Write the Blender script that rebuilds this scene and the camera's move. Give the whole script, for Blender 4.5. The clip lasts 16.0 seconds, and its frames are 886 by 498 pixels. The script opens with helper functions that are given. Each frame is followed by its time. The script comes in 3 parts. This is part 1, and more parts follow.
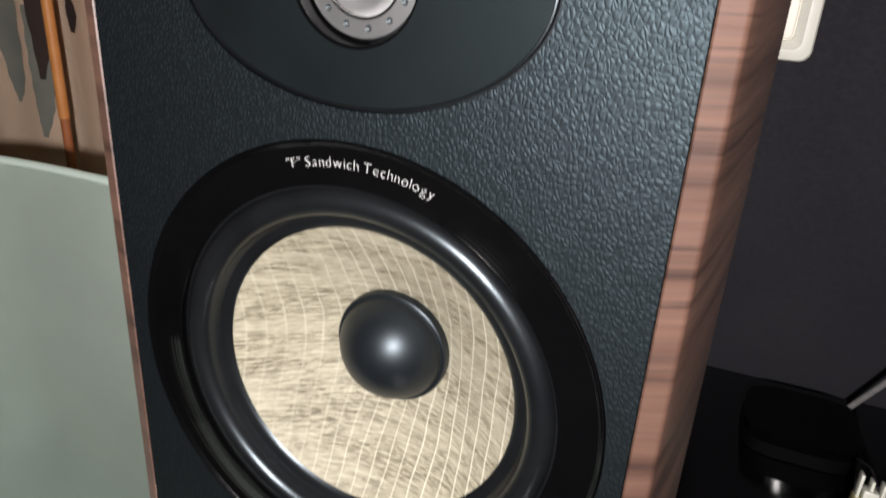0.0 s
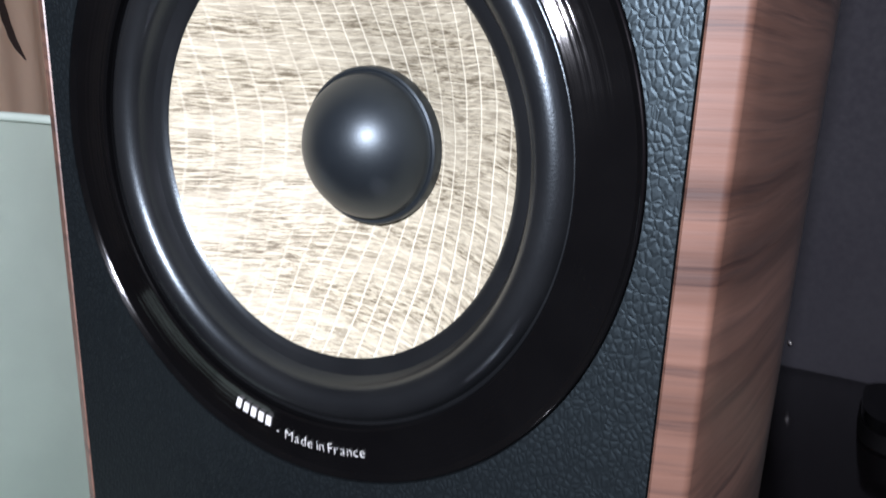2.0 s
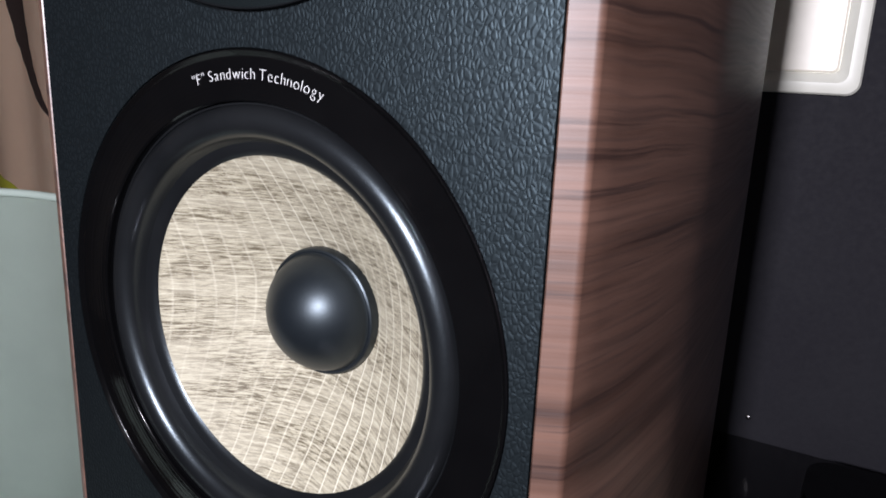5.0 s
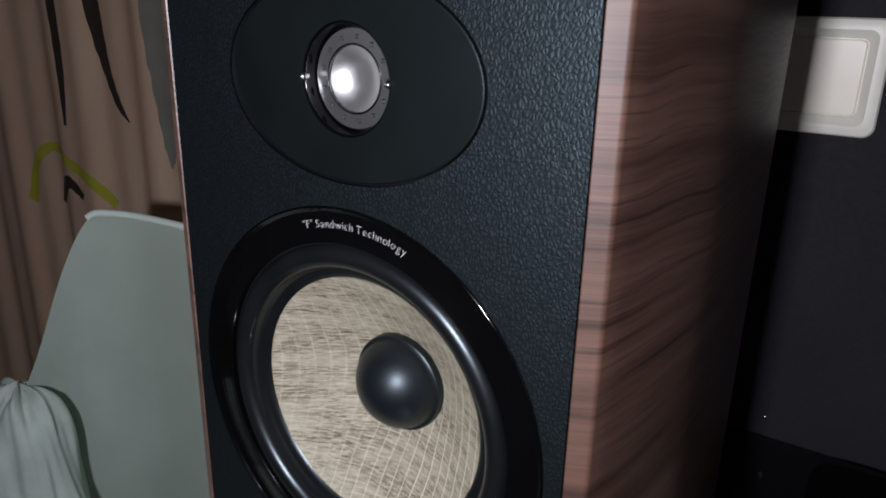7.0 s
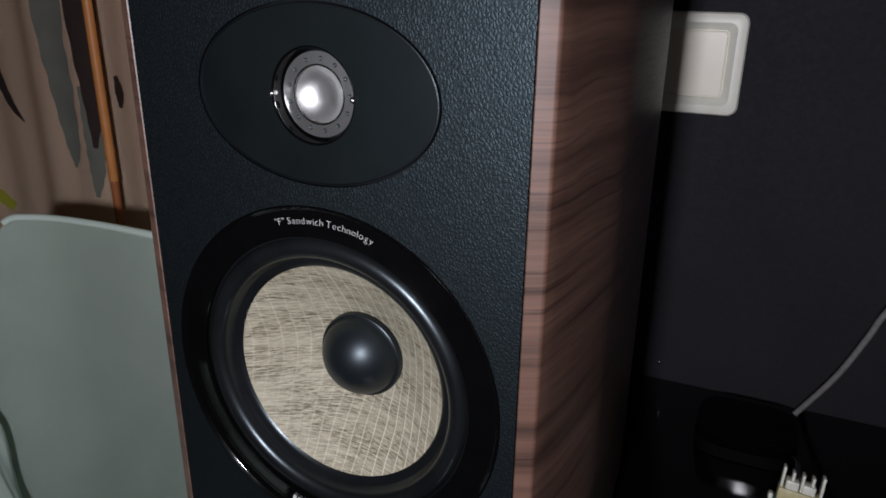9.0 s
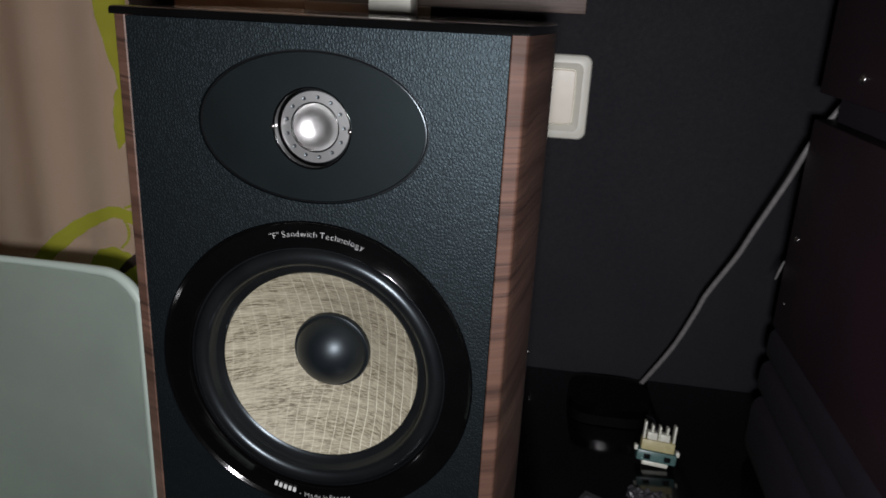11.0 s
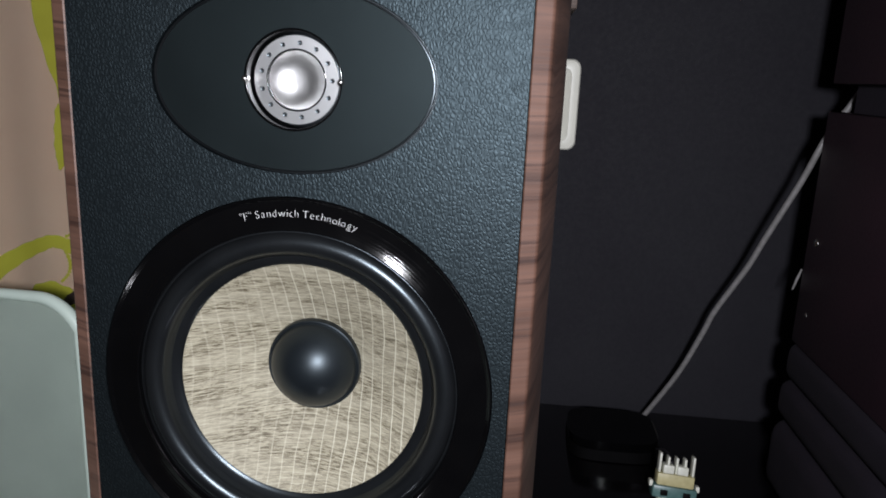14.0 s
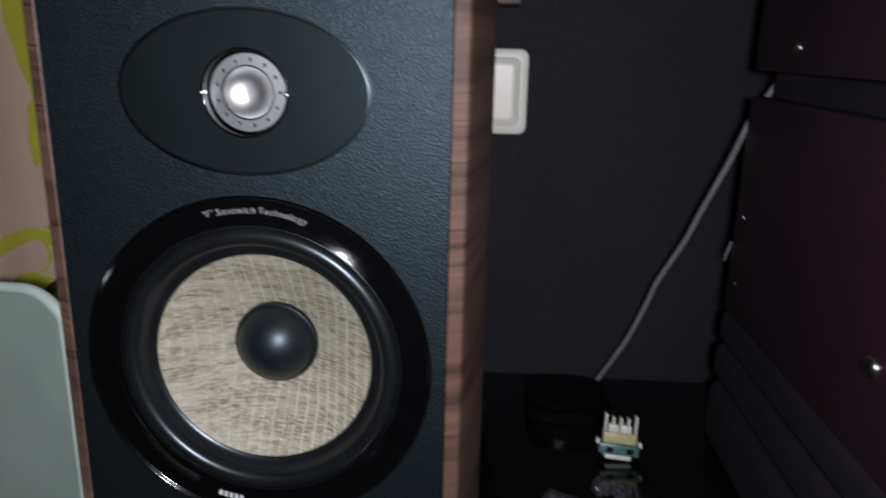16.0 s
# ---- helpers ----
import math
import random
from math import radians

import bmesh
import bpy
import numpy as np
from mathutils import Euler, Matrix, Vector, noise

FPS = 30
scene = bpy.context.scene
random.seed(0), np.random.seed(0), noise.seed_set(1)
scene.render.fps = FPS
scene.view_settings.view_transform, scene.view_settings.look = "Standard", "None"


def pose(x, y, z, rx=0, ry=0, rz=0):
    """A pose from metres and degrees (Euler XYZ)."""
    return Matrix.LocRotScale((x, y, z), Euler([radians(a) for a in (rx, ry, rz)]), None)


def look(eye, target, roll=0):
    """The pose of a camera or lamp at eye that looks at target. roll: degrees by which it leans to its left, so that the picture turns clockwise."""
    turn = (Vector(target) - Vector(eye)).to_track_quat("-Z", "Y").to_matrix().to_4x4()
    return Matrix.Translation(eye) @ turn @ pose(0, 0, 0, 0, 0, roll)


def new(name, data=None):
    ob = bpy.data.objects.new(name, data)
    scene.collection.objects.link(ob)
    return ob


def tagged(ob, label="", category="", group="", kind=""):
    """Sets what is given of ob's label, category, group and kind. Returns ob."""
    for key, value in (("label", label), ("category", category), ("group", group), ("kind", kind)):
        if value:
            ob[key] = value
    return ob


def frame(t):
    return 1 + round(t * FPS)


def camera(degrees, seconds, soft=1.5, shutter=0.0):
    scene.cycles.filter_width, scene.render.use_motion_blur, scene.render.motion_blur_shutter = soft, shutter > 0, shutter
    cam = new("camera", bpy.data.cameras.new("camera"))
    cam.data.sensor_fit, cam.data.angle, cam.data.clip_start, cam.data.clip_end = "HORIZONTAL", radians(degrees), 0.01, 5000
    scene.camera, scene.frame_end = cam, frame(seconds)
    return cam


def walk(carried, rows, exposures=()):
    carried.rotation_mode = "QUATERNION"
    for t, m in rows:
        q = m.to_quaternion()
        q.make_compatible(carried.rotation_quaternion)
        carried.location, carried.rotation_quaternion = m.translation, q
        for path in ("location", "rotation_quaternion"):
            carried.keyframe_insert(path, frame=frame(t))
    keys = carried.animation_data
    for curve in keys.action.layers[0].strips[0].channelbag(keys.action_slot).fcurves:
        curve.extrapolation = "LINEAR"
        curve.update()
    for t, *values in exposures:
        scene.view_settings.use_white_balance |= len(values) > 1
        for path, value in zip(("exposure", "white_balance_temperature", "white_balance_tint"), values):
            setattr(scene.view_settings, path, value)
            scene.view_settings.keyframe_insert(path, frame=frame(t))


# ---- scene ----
# ---- camera ----
Z0 = 0.95  # height of the woofer's centre above the floor; places below are given from that centre
cam = camera(62.26, 16.0, soft=1.7, shutter=0.6)
ROWS = [
    (0.0, 0.1137, -0.2040, 0.1610, 22.69, -23.57, -3.19),
    (0.5, 0.1240, -0.2170, 0.1366, 23.55, -23.59, -3.43),
    (1.0, 0.1266, -0.2067, 0.0890, 23.88, -23.05, -2.02),
    (1.5, 0.1290, -0.1748, 0.0454, 26.42, -20.81, -1.87),
    (2.0, 0.1318, -0.1567, 0.0303, 28.93, -15.19, -1.94),
    (2.5, 0.1380, -0.1492, 0.0251, 30.31, -12.66, -2.72),
    (3.0, 0.1449, -0.1578, 0.0465, 29.36, -13.83, -2.42),
    (5.5, 0.1817, -0.1757, 0.1108, 31.01, -14.55, -2.19),
    (6.0, 0.1961, -0.1846, 0.1438, 32.12, -16.19, -1.56),
    (6.5, 0.2107, -0.1981, 0.1802, 34.50, -17.74, -0.98),
    (7.0, 0.1920, -0.2194, 0.1783, 33.77, -18.86, -1.25),
    (7.5, 0.1890, -0.2429, 0.1795, 30.01, -19.67, -0.59),
    (8.0, 0.1966, -0.2690, 0.1795, 26.88, -19.72, -0.52),
    (8.5, 0.2041, -0.2699, 0.1917, 26.51, -19.88, 0.24),
    (9.0, 0.1910, -0.2763, 0.1993, 24.66, -20.51, -0.67),
    (9.5, 0.1828, -0.3029, 0.2047, 21.74, -19.48, -1.14),
    (12.0, 0.1086, -0.3934, 0.2139, 5.34, -18.29, -3.21),
    (12.5, 0.1076, -0.3929, 0.1978, 5.61, -17.92, -2.32),
    (13.0, 0.0995, -0.3467, 0.1608, 5.36, -15.47, -0.91),
    (13.5, 0.0890, -0.3195, 0.1498, 5.90, -14.49, -1.89),
    (14.0, 0.1006, -0.3208, 0.1539, 6.12, -13.57, -2.42),
    (14.5, 0.0953, -0.3266, 0.1582, 7.99, -13.03, -2.07),
    (15.0, 0.0921, -0.3328, 0.1580, 7.47, -13.10, -1.85),
    (15.5, 0.0990, -0.3473, 0.1639, 6.75, -13.05, -1.76),
    (16.0, 0.1263, -0.3631, 0.1721, 4.35, -15.43, -1.22),
]
EXPOSURES = [  # seconds, stops, kelvin, tint
    (0.0, 0.68, 7150, 16), (0.5, 0.60, 7150, 15), (1.0, 0.88, 6800, 15), (1.5, 1.20, 6350, 18), (2.0, 1.24, 6250, 19), (2.5, 1.16, 6250, 18), (3.0, 0.98, 6250, 18),
    (5.5, 0.54, 6450, 20), (6.5, -0.02, 6450, 20), (8.0, -0.24, 6450, 16), (9.5, -0.34, 6600, 17), (12.0, -0.24, 6850, 13), (12.5, -0.24, 6700, 14), (13.5, 0.15, 6500, 14),
    (15.5, 0.05, 6500, 14), (16.0, -0.24, 6350, 15),
]
walk(cam, [(t, pose(x, y, z + Z0, 90 + pitch, roll, yaw)) for t, x, y, z, yaw, pitch, roll in ROWS], EXPOSURES)

# ---- light ----
world = bpy.data.worlds.new("world")
scene.world = world
world.use_nodes = True
world.node_tree.nodes["Background"].inputs[0].default_value = (0.85, 0.35, 0.56, 1)
world.node_tree.nodes["Background"].inputs[1].default_value = 0.006
lamp_data = bpy.data.lights.new("torch", "AREA")
lamp_data.shape, lamp_data.size, lamp_data.size_y = "RECTANGLE", 0.050, 0.034
lamp_data.energy, lamp_data.color = 4.9, (0.91, 0.945, 1.0)
lamp = new("torch", lamp_data)
lamp.matrix_world = look((0.146, -0.450, 0.186 + Z0), (-0.10, 0.2, 0.0 + Z0))


# ---- materials ----
def mat(name, color, rough=0.5, metal=0.0, second=None, scale=30.0, bump=0.0, bump_scale=400.0, coat=0.0, spec=0.5, stretch=(1, 1, 1)):
    """A principled material whose colour wanders to a second one, with fine relief."""
    m = bpy.data.materials.new(name)
    m.use_nodes = True
    nt = m.node_tree
    b = nt.nodes["Principled BSDF"]
    b.inputs["Roughness"].default_value, b.inputs["Metallic"].default_value = rough, metal
    b.inputs["Coat Weight"].default_value, b.inputs["Specular IOR Level"].default_value = coat, spec
    b.inputs["Coat Roughness"].default_value = 0.05
    tc = nt.nodes.new("ShaderNodeTexCoord")
    mp = nt.nodes.new("ShaderNodeMapping")
    mp.inputs["Scale"].default_value = stretch
    nt.links.new(tc.outputs["Object"], mp.inputs[0])
    n = nt.nodes.new("ShaderNodeTexNoise")
    n.inputs["Scale"].default_value, n.inputs["Detail"].default_value = scale, 6
    nt.links.new(mp.outputs[0], n.inputs["Vector"])
    mix = nt.nodes.new("ShaderNodeMix")
    mix.data_type = "RGBA"
    second = second or [c * 0.7 for c in color]
    mix.inputs[6].default_value, mix.inputs[7].default_value = (*color, 1), (*second, 1)
    ramp = nt.nodes.new("ShaderNodeMapRange")
    ramp.inputs[1].default_value, ramp.inputs[2].default_value = 0.35, 0.65
    nt.links.new(n.outputs[0], ramp.inputs[0])
    nt.links.new(ramp.outputs[0], mix.inputs[0])
    nt.links.new(mix.outputs[2], b.inputs["Base Color"])
    rr = nt.nodes.new("ShaderNodeMapRange")
    rr.inputs[3].default_value, rr.inputs[4].default_value = rough * 0.85, min(1, rough * 1.15)
    n2 = nt.nodes.new("ShaderNodeTexNoise")
    n2.inputs["Scale"].default_value, n2.inputs["Detail"].default_value = bump_scale, 4
    nt.links.new(tc.outputs["Object"], n2.inputs["Vector"])
    nt.links.new(n2.outputs[0], rr.inputs[0])
    nt.links.new(rr.outputs[0], b.inputs["Roughness"])
    if bump:
        bp = nt.nodes.new("ShaderNodeBump")
        bp.inputs["Strength"].default_value, bp.inputs["Distance"].default_value = bump, 0.0006
        nt.links.new(n2.outputs[0], bp.inputs["Height"])
        nt.links.new(bp.outputs[0], b.inputs["Normal"])
    return m


def shader_tools(m):
    nt = m.node_tree

    def node(kind, **values):
        n = nt.nodes.new(kind)
        for k, v in values.items():
            n.inputs[k.replace("_", " ")].default_value = v
        return n

    def link(a, b):
        nt.links.new(a, b)

    def maths(op, a, b=None):
        n = nt.nodes.new("ShaderNodeMath")
        n.operation = op
        for i, v in enumerate((a, b)):
            if v is None:
                continue
            if isinstance(v, (int, float)):
                n.inputs[i].default_value = v
            else:
                link(v, n.inputs[i])
        return n.outputs[0]

    def blend(f, a, b):
        n = nt.nodes.new("ShaderNodeMix")
        n.data_type = "RGBA"
        for i, v in ((0, f), (6, a), (7, b)):
            if isinstance(v, (int, float)):
                n.inputs[i].default_value = v
            elif isinstance(v, tuple):
                n.inputs[i].default_value = (*v, 1)
            else:
                link(v, n.inputs[i])
        return n.outputs[2]

    def span(v, a, b, c=0.0, d=1.0):
        n = nt.nodes.new("ShaderNodeMapRange")
        link(v, n.inputs[0])
        for i, x in enumerate((a, b, c, d)):
            n.inputs[i + 1].default_value = x
        return n.outputs[0]

    def coords(scale=(1, 1, 1)):
        tc = nt.nodes.new("ShaderNodeTexCoord")
        mp = nt.nodes.new("ShaderNodeMapping")
        mp.inputs["Scale"].default_value = scale
        link(tc.outputs["Object"], mp.inputs[0])
        return mp.outputs[0]

    return node, link, maths, blend, span, coords


def blank(name, rough, metal=0.0):
    m = bpy.data.materials.new(name)
    m.use_nodes = True
    b = m.node_tree.nodes["Principled BSDF"]
    b.inputs["Roughness"].default_value, b.inputs["Metallic"].default_value = rough, metal
    return m, b


def walnut_material():
    m, b = blank("walnut_veneer", 0.34)
    node, link, maths, blend, span, coords = shader_tools(m)
    warp = node("ShaderNodeTexNoise", Scale=6.0, Detail=2.0)
    link(coords((1, 1.6, 1.0)), warp.inputs["Vector"])
    add = m.node_tree.nodes.new("ShaderNodeVectorMath")
    add.operation = "MULTIPLY_ADD"
    link(warp.outputs["Color"], add.inputs[0])
    add.inputs[1].default_value = (0, 0, 0.016)
    link(coords(), add.inputs[2])
    mp = m.node_tree.nodes.new("ShaderNodeMapping")
    mp.inputs["Scale"].default_value = (3.0, 3.0, 70.0)
    link(add.outputs[0], mp.inputs[0])
    grain = node("ShaderNodeTexNoise", Scale=1.0, Detail=8.0, Roughness=0.62)
    link(mp.outputs[0], grain.inputs["Vector"])
    mp2 = m.node_tree.nodes.new("ShaderNodeMapping")
    mp2.inputs["Scale"].default_value = (16.0, 16.0, 620.0)
    link(add.outputs[0], mp2.inputs[0])
    pores = node("ShaderNodeTexNoise", Scale=1.0, Detail=5.0)
    link(mp2.outputs[0], pores.inputs["Vector"])
    c = blend(span(grain.outputs[0], 0.34, 0.62), (0.056, 0.026, 0.017), (0.146, 0.076, 0.053))
    mp3 = m.node_tree.nodes.new("ShaderNodeMapping")
    mp3.inputs["Scale"].default_value = (3.0, 3.0, 190.0)
    link(add.outputs[0], mp3.inputs[0])
    lines = node("ShaderNodeTexNoise", Scale=1.0, Detail=6.0, Roughness=0.7)
    link(mp3.outputs[0], lines.inputs["Vector"])
    c = blend(maths("MULTIPLY", span(lines.outputs[0], 0.56, 0.64), 0.72), c, (0.024, 0.011, 0.009))
    c = blend(maths("MULTIPLY", span(pores.outputs[0], 0.52, 0.70), 0.45), c, (0.034, 0.016, 0.012))
    link(c, b.inputs["Base Color"])
    link(span(pores.outputs[0], 0.3, 0.7, 0.40, 0.50), b.inputs["Roughness"])
    b.inputs["Specular IOR Level"].default_value = 0.95
    b.inputs["Coat Weight"].default_value, b.inputs["Coat Roughness"].default_value = 0.12, 0.30
    bp = node("ShaderNodeBump", Strength=0.25, Distance=0.0003)
    link(pores.outputs[0], bp.inputs["Height"])
    link(bp.outputs[0], b.inputs["Normal"])
    return m


def leather_material():
    m, b = blank("black_leatherette", 0.45)
    node, link, maths, blend, span, coords = shader_tools(m)
    warp = node("ShaderNodeTexNoise", Scale=120.0, Detail=2.0)
    link(coords(), warp.inputs["Vector"])
    add = m.node_tree.nodes.new("ShaderNodeVectorMath")
    add.operation = "MULTIPLY_ADD"
    link(warp.outputs["Color"], add.inputs[0])
    add.inputs[1].default_value = (0.0030, 0.0030, 0.0030)
    link(coords((1, 1, 0.72)), add.inputs[2])
    cells = m.node_tree.nodes.new("ShaderNodeTexVoronoi")
    cells.feature = "DISTANCE_TO_EDGE"
    cells.inputs["Scale"].default_value = 620.0
    link(add.outputs[0], cells.inputs["Vector"])
    pebble = span(cells.outputs["Distance"], 0.0, 0.30)
    fine = node("ShaderNodeTexNoise", Scale=1800.0, Detail=3.0)
    link(coords(), fine.inputs["Vector"])
    height = maths("ADD", pebble, maths("MULTIPLY", fine.outputs[0], 0.25))
    bp = node("ShaderNodeBump", Strength=0.50, Distance=0.00020)
    link(height, bp.inputs["Height"])
    link(bp.outputs[0], b.inputs["Normal"])
    link(blend(pebble, (0.0016, 0.0020, 0.0023), (0.0032, 0.0041, 0.0047)), b.inputs["Base Color"])
    link(span(fine.outputs[0], 0.3, 0.7, 0.45, 0.53), b.inputs["Roughness"])
    b.inputs["Specular IOR Level"].default_value = 0.39
    b.inputs["Specular Tint"].default_value = (0.66, 0.89, 1.0, 1)
    return m


def flax_material():
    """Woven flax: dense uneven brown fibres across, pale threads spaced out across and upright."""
    m, b = blank("woven_flax", 0.55)
    node, link, maths, blend, span, coords = shader_tools(m)
    warp = node("ShaderNodeTexNoise", Scale=22.0, Detail=2.0)
    link(coords(), warp.inputs["Vector"])
    add = m.node_tree.nodes.new("ShaderNodeVectorMath")
    add.operation = "MULTIPLY_ADD"
    link(warp.outputs["Color"], add.inputs[0])
    add.inputs[1].default_value = (0.0055, 0, 0.0055)
    link(coords(), add.inputs[2])

    def scaled(s):
        mp = m.node_tree.nodes.new("ShaderNodeMapping")
        mp.inputs["Scale"].default_value = s
        link(add.outputs[0], mp.inputs[0])
        return mp.outputs[0]

    streak = node("ShaderNodeTexNoise", Scale=1.0, Detail=5.0, Roughness=0.65)
    link(scaled((170, 60, 1800)), streak.inputs["Vector"])
    broad = node("ShaderNodeTexNoise", Scale=1.0, Detail=3.0)
    link(scaled((22, 20, 120)), broad.inputs["Vector"])
    sep = m.node_tree.nodes.new("ShaderNodeSeparateXYZ")
    link(add.outputs[0], sep.inputs[0])

    def thread(axis, pitch, width):
        ph = maths("ABSOLUTE", maths("SUBTRACT", maths("FRACT", maths("DIVIDE", sep.outputs[axis], pitch)), 0.5))
        return span(ph, width, width * 0.35)

    patch = node("ShaderNodeTexNoise", Scale=26.0, Detail=3.0)
    link(coords((1, 0, 0.6)), patch.inputs["Vector"])
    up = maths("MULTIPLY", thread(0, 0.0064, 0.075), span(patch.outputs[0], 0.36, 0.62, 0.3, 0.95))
    # upright threads fainter at left, partly light on the sloping cone put into colour
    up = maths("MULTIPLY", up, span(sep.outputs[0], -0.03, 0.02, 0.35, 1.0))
    across = maths("MULTIPLY", maths("MULTIPLY", thread(2, 0.0021, 0.20), span(streak.outputs[0], 0.40, 0.58)), 0.38)
    flecks = node("ShaderNodeTexNoise", Scale=1.0, Detail=3.0, Roughness=0.6)
    link(scaled((420, 90, 2700)), flecks.inputs["Vector"])
    c = blend(span(streak.outputs[0], 0.41, 0.55), (0.100, 0.083, 0.055), (0.335, 0.308, 0.226))
    c = blend(maths("MULTIPLY", span(flecks.outputs[0], 0.56, 0.64), 0.6), c, (0.085, 0.062, 0.042))
    c = blend(maths("MULTIPLY", span(broad.outputs[0], 0.42, 0.62), 0.55), c, (0.374, 0.346, 0.262))
    c = blend(across, c, (0.54, 0.51, 0.40))
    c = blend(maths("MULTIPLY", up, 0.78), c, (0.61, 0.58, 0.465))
    link(c, b.inputs["Base Color"])
    bp = node("ShaderNodeBump", Strength=0.5, Distance=0.0004)
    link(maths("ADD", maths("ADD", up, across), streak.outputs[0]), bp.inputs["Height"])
    link(bp.outputs[0], b.inputs["Normal"])
    b.inputs["Specular IOR Level"].default_value = 0.16
    return m


def turned_gloss_material():
    """Gloss black with fine turning marks round the woofer's axis."""
    m, b = blank("turned_gloss_black", 0.12)
    node, link, maths, blend, span, coords = shader_tools(m)
    flat = m.node_tree.nodes.new("ShaderNodeVectorMath")
    flat.operation = "LENGTH"
    shift = m.node_tree.nodes.new("ShaderNodeVectorMath")
    shift.operation = "MULTIPLY_ADD"
    link(coords(), shift.inputs[0])
    shift.inputs[1].default_value = (1, 0, 1)
    shift.inputs[2].default_value = (0, 0, DESK_DROP)
    link(shift.outputs[0], flat.inputs[0])
    marks = m.node_tree.nodes.new("ShaderNodeTexNoise")
    marks.noise_dimensions = "1D"
    marks.inputs["Scale"].default_value, marks.inputs["Detail"].default_value = 820.0, 3.0
    link(flat.outputs["Value"], marks.inputs["W"])
    patch = node("ShaderNodeTexNoise", Scale=70.0, Detail=2.0)
    link(coords(), patch.inputs["Vector"])
    bp = node("ShaderNodeBump", Distance=0.00010)
    link(span(patch.outputs[0], 0.40, 0.62, 0.55, 0.85), bp.inputs["Strength"])
    link(marks.outputs[0], bp.inputs["Height"])
    link(bp.outputs[0], b.inputs["Normal"])
    link(blend(patch.outputs[0], (0.0015, 0.0015, 0.0017), (0.0024, 0.0024, 0.0026)), b.inputs["Base Color"])
    link(span(patch.outputs[0], 0.3, 0.7, 0.06, 0.10), b.inputs["Roughness"])
    return m


DESK_DROP = -0.197  # the speaker's base from the woofer's centre
WALNUT = walnut_material()
LEATHER = leather_material()
TURNED = turned_gloss_material()
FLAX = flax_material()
PLATE = mat("oval_plate_black", (0.0034, 0.0046, 0.0049), 0.50, bump=0.15, bump_scale=2500, spec=0.18)
PLATE.node_tree.nodes["Principled BSDF"].inputs["Specular Tint"].default_value = (0.72, 0.95, 1.0, 1)
GLOSS = mat("gloss_black", (0.0016, 0.0016, 0.0018), 0.10, bump=0.02, bump_scale=900, second=(0.0022, 0.0022, 0.0024))
LACQUER = mat("black_lacquer", (0.002, 0.002, 0.0022), 0.07, second=(0.003, 0.003, 0.0032))
RUBBER = mat("black_rubber", (0.0040, 0.0044, 0.0050), 0.30, bump=0.08, bump_scale=1500, second=(0.0065, 0.007, 0.0076))
CAPMAT = mat("dust_cap_rubber", (0.0055, 0.0072, 0.0090), 0.40, bump=0.05, bump_scale=2200)
for rubbery in (CAPMAT, RUBBER):
    rubbery.node_tree.nodes["Principled BSDF"].inputs["Specular Tint"].default_value = (0.78, 0.92, 1.0, 1)
SILVER = mat("satin_aluminium", (0.80, 0.81, 0.81), 0.32, metal=1.0, bump=0.05, bump_scale=2500, second=(0.62, 0.63, 0.63))
DOME = mat("tweeter_dome_metal", (0.86, 0.86, 0.85), 0.35, metal=1.0, second=(0.72, 0.72, 0.72))
PRINT = mat("silver_print", (0.56, 0.57, 0.56), 0.5, second=(0.46, 0.46, 0.45), scale=600)
DARKWALL = mat("charcoal_paint", (0.0152, 0.0148, 0.0188), 0.8, bump=0.3, bump_scale=260, second=(0.0126, 0.0118, 0.0160), scale=9, spec=0.3)
DESKMAT = mat("black_gloss_desk", (0.0025, 0.0022, 0.0026), 0.12, second=(0.0035, 0.003, 0.0035), scale=20)
PLASTIC = mat("white_switch_plastic", (0.86, 0.85, 0.75), 0.4, second=(0.81, 0.80, 0.70), scale=60)
ROCKERMAT = mat("cream_rocker_plastic", (0.88, 0.82, 0.69), 0.35, second=(0.84, 0.78, 0.65), scale=60)
CHAIRMAT = mat("pale_green_plastic", (0.625, 0.735, 0.655), 0.42, second=(0.575, 0.68, 0.605), scale=14, bump=0.12, bump_scale=600)
CARCASS = mat("dark_red_brown_panel", (0.034, 0.012, 0.021), 0.5, second=(0.025, 0.009, 0.016), scale=18, bump=0.1)
CLOTHMAT = mat("pale_cotton", (0.48, 0.57, 0.51), 0.85, second=(0.40, 0.48, 0.43), bump=0.4, bump_scale=900)
CABLEMAT = mat("grey_cable", (0.22, 0.21, 0.21), 0.5, second=(0.17, 0.165, 0.16), scale=200)
BOXMAT = mat("black_plastic_lid", (0.0012, 0.0012, 0.0014), 0.07, second=(0.0018, 0.0018, 0.0020), scale=80, spec=0.22)
WRAPMAT = mat("crumpled_film", (0.11, 0.105, 0.115), 0.25, second=(0.05, 0.048, 0.052), scale=400)
SHELFWOOD = mat("grey_brown_shelf_wood", (0.15, 0.105, 0.085), 0.5, second=(0.10, 0.070, 0.056), scale=30, stretch=(1, 6, 14), bump=0.15)
SHELLMAT = mat("dull_black_plastic", (0.0011, 0.0010, 0.0012), 0.6, second=(0.0015, 0.0014, 0.0016), scale=80, spec=0.1)
LABELMAT = mat("grey_label_paper", (0.035, 0.035, 0.035), 0.6, second=(0.02, 0.02, 0.02), scale=300)
STEEL = mat("screw_steel", (0.65, 0.63, 0.62), 0.25, metal=1.0)
WHITE = mat("white_nylon", (0.70, 0.70, 0.62), 0.4, second=(0.60, 0.60, 0.50), scale=300)
